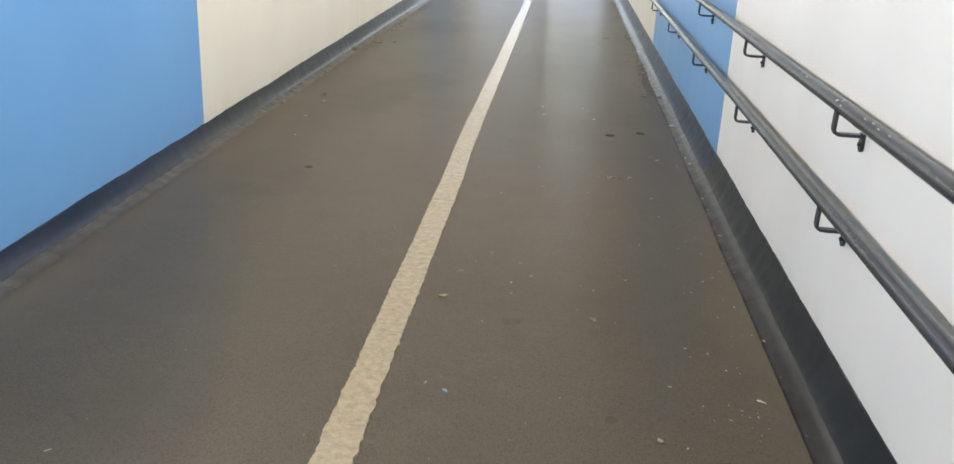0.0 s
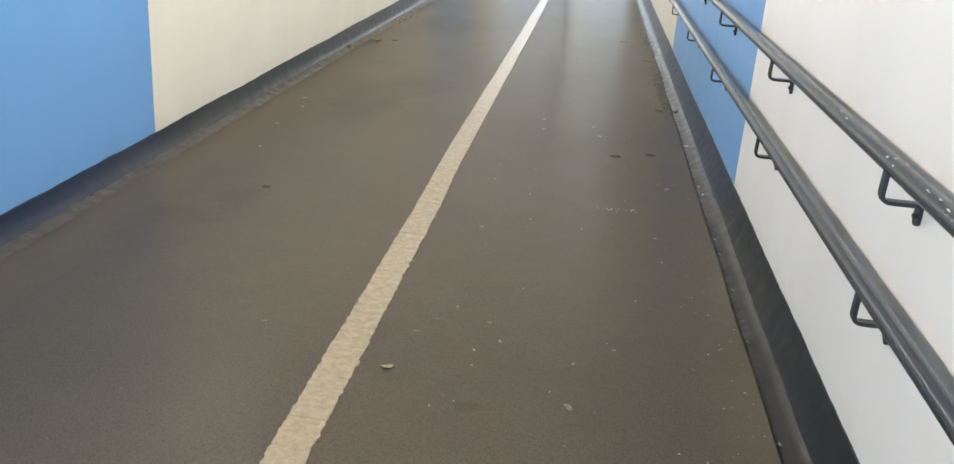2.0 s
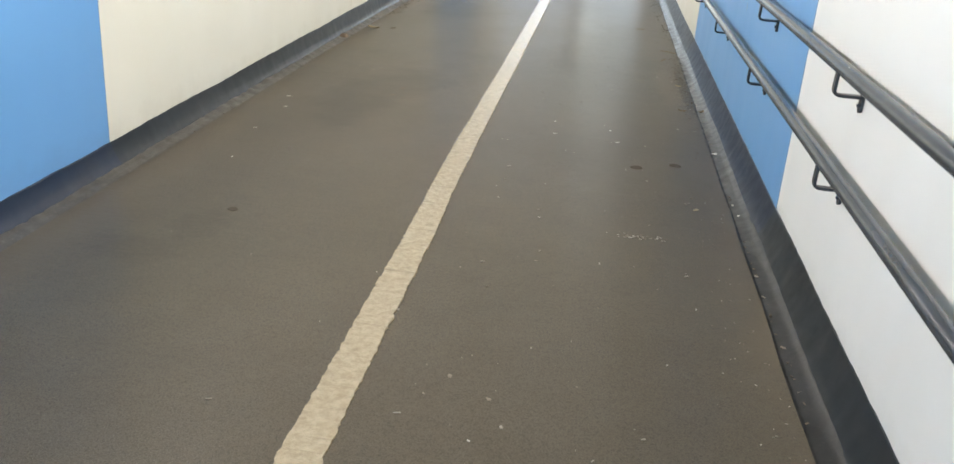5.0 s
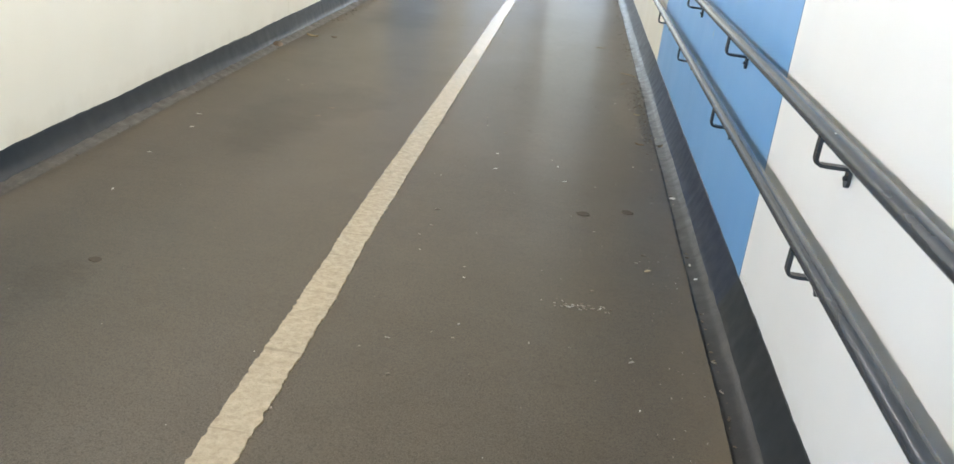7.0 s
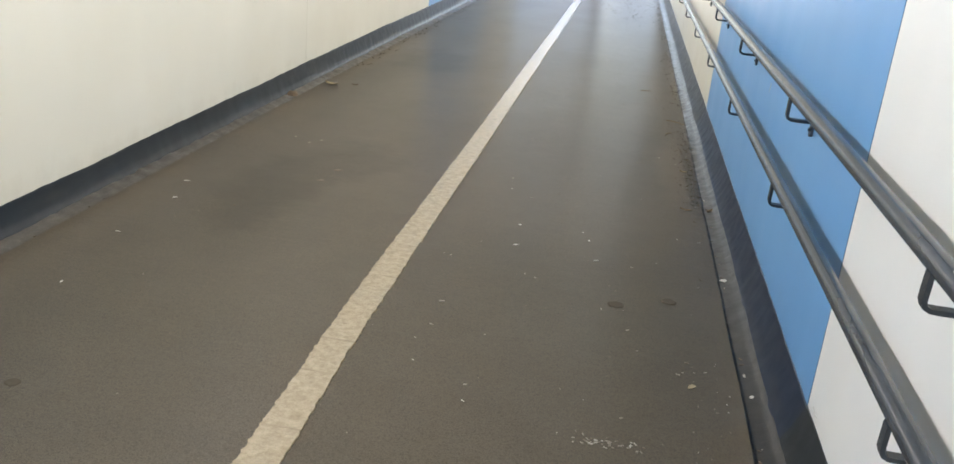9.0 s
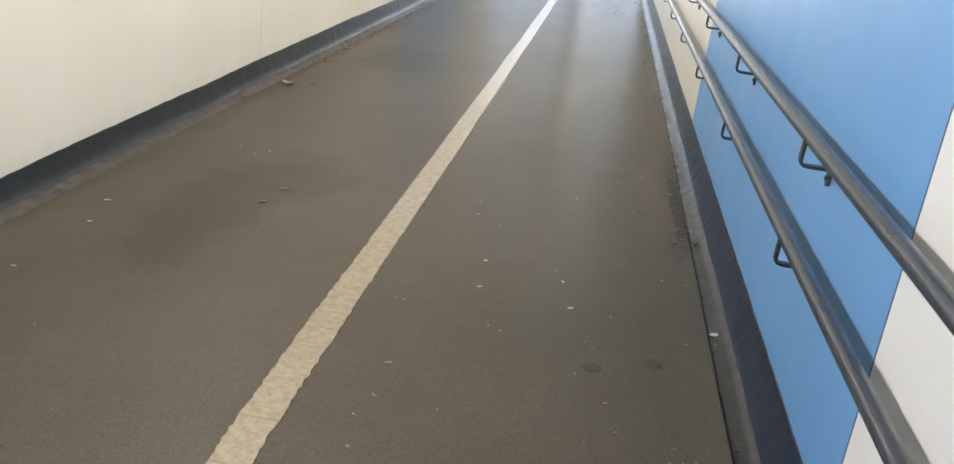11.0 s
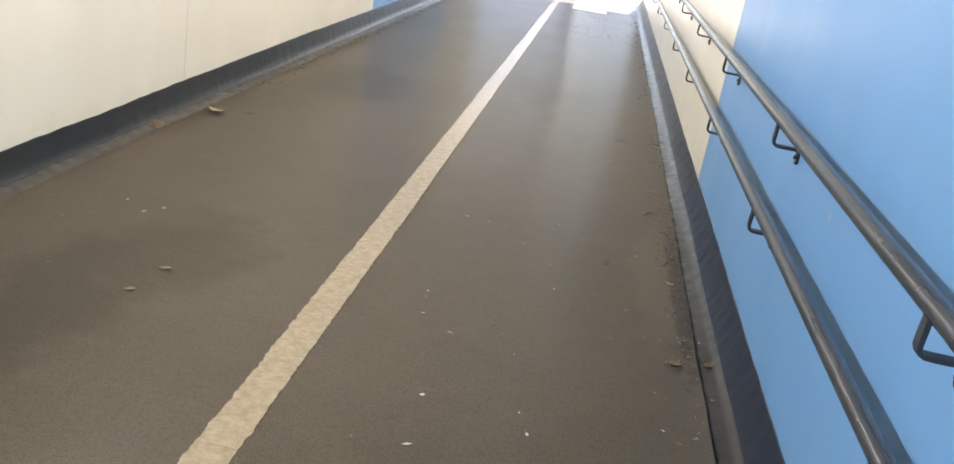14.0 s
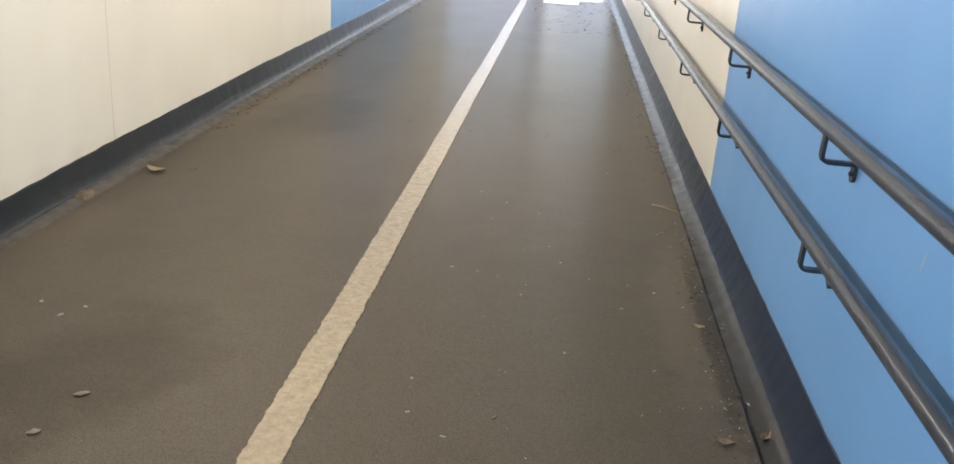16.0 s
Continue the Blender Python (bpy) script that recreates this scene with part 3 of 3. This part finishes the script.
scrap(-0.349, 2.31, 0.026, M_FOIL, "small blue wrapper scrap on the asphalt")
scrap(0.303, 2.132, 0.030, M_LEAF, "tan scrap on the asphalt")
leaf(0.636, 7.236, 0.058, M_OLD_LEAF, "curled brown leaf beside the gutter", turn=160)
leaf(0.770, 7.31, 0.060, M_OLD_LEAF, "curled brown leaf lying in the gutter", GUTTER)
leaf(0.66, 8.016, 0.045, M_LEAF, "curled brown leaf beside the gutter")
leaf(-1.958, 9.256, 0.11, M_LEAF, "dry tan leaf beside the gutter", turn=-15)
leaf(-1.80, 9.35, 0.05, M_OLD_LEAF, "small dark leaf on the asphalt")
scrap(-1.223, 7.11, 0.045, M_PINK, "flattened pale scrap on the asphalt", turn=40)
scrap(-1.247, 6.90, 0.045, M_PINK, "flattened pale scrap on the asphalt", turn=15)
scrap(-1.664, 7.665, 0.032, M_DULL, "small greyish paper scrap on the asphalt")
scrap(-1.547, 7.582, 0.032, M_DULL, "small greyish paper scrap on the asphalt")
scrap(-1.50, 7.66, 0.028, M_DULL, "small greyish paper scrap on the asphalt")
scrap(-1.84, 6.605, 0.040, M_PAPER, "small white paper scrap on the asphalt", aspect=0.35)
scrap(-1.777, 6.352, 0.026, M_PAPER, "small white paper scrap on the asphalt")
scrap(-1.782, 5.854, 0.032, M_PAPER, "small white paper scrap on the asphalt", aspect=0.3)
scrap(-1.699, 5.321, 0.024, M_PAPER, "small white paper scrap on the asphalt", aspect=0.3, turn=90)
scrap(-0.169, 6.648, 0.024, M_PAPER, "small white paper scrap on the asphalt")
scrap(-0.17, 3.43, 0.024, M_PINK, "small pale scrap on the asphalt")
scrap(-0.30, 3.53, 0.028, M_PINK, "small pale scrap on the asphalt")
twig(0.663, 9.43, 0.16, -35)
twig(0.60, 9.02, 0.07, 60)
twig(0.45, 10.6, 0.09, 10)
for gx, gy, gr in ((0.307, 5.877, 0.034), (0.515, 5.985, 0.032), (-1.426, 4.65, 0.026), (0.168, 2.229, 0.022)):
    gum_spot(gx, gy, gr)

# the brown clump in the left gutter
bm = bmesh.new()
bmesh.ops.create_icosphere(bm, subdivisions=3, radius=1.0)
for v in bm.verts:
    v.co *= 1 + 0.35 * noise.noise(v.co * 1.7) + 0.15 * noise.noise(v.co * 5)
    v.co = Vector((v.co.x * 0.045, v.co.y * 0.075, max(-0.012, v.co.z * 0.035)))
lay(tagged(thing("litter_clump", bm, M_CLUMP, True), "sodden brown tissue clump in the gutter", "litter"), -2.105, 8.80, -0.014, 10)


def bits(name, spots, material, label, category):
    """Countless small bits in one mesh: spots of (x, y, z, length, width)."""
    verts, faces = [], []
    for x, y, z, a, b in spots:
        t = rng.uniform(0, math.pi)
        c, s, i = math.cos(t), math.sin(t), len(verts)
        h = 0.0012 + min(a, b) * rng.uniform(0.05, 0.2)
        corners = [(-a, -b * rng.uniform(0.3, 1)), (a, -b * rng.uniform(0.4, 1)), (a * rng.uniform(0.5, 1), b), (-a * rng.uniform(0.6, 1), b * rng.uniform(0.5, 1))]
        for lift in (0.0, h):
            for u, v in corners:
                verts.append((x + (u * c - v * s) / 2, y + (u * s + v * c) / 2, z - 0.001 + (lift + rng.uniform(0, h * 0.5) if lift else 0)))
        faces += [(i, i + 3, i + 2, i + 1), (i + 4, i + 5, i + 6, i + 7)] + [(i + k, i + (k + 1) % 4, i + 4 + (k + 1) % 4, i + 4 + k) for k in range(4)]
    me = bpy.data.meshes.new(name)
    me.from_pydata(verts, [], faces)
    me.materials.append(material)
    return tagged(new(name, me), label, category, kind="stuff")


spots = []
for _ in range(620):
    y = rng.uniform(-1, Y_EXIT)
    x = rng.uniform(FLOOR_L + 0.05, FLOOR_R - 0.02) if rng.random() < 0.45 else rng.uniform(-0.45, FLOOR_R - 0.01)
    s = 0.0025 + 0.009 * rng.random() ** 3
    spots.append((x, y, 0.0, s * rng.uniform(1.0, 2.4), s * rng.uniform(0.5, 1.0)))
for _ in range(34):
    spots.append((0.29 + rng.gauss(0, 0.055), 4.86 + rng.gauss(0, 0.02), 0.0, rng.uniform(0.006, 0.016), rng.uniform(0.004, 0.008)))
for _ in range(260):
    y = rng.uniform(16, Y_EXIT)
    spots.append((rng.uniform(-0.4, FLOOR_R), y, 0.0, rng.uniform(0.01, 0.035), rng.uniform(0.006, 0.016)))
for _ in range(230):
    y = rng.uniform(2, Y_EXIT)
    side = rng.random() < 0.5
    x = rng.uniform(FLOOR_R + 0.02, FLOOR_R + 0.08) if side else rng.uniform(FLOOR_L - 0.08, FLOOR_L - 0.02)
    spots.append((x, y, GUTTER, rng.uniform(0.006, 0.024), rng.uniform(0.004, 0.010)))
for _ in range(70):
    y = rng.gauss(8.0, 0.9)
    spots.append((FLOOR_R - 0.01 - abs(rng.gauss(0, 0.06)), y, -0.0008, 0.003 + 0.012 * rng.random() ** 2, rng.uniform(0.002, 0.006)))
for _ in range(110):
    y = rng.uniform(1.5, 5.5)
    spots.append((FLOOR_R - 0.02 - abs(rng.gauss(0, 0.16)), y, -0.0006, 0.003 + 0.008 * rng.random() ** 2, rng.uniform(0.002, 0.005)))
bits("paint_chips", spots, M_CHIPS, "pale flakes and crumbs strewn over the asphalt", "litter")

spots = []
for _ in range(210):
    y = rng.gauss(8.2, 0.85)
    spots.append((FLOOR_R - 0.002 - abs(rng.gauss(0, 0.05)), y, -0.0012, 0.003 + 0.022 * rng.random() ** 3, rng.uniform(0.002, 0.009)))
for _ in range(900):
    y = rng.uniform(0, Y_EXIT)
    side = rng.random() < 0.5
    x = rng.uniform(FLOOR_R + 0.02, FLOOR_R + 0.075) if side else rng.uniform(FLOOR_L - 0.075, FLOOR_L - 0.02)
    spots.append((x, y, GUTTER, rng.uniform(0.005, 0.022), rng.uniform(0.004, 0.011)))
for _ in range(260):
    y = rng.uniform(10, Y_EXIT)
    side = rng.random() < 0.5
    x = FLOOR_R - abs(rng.gauss(0, 0.04)) if side else FLOOR_L + abs(rng.gauss(0, 0.05))
    spots.append((x, y, 0.0, rng.uniform(0.008, 0.03), rng.uniform(0.005, 0.014)))
bits("leaf_crumbs", spots, M_MULCH, "brown leaf crumbs and grit along the gutters", "litter")
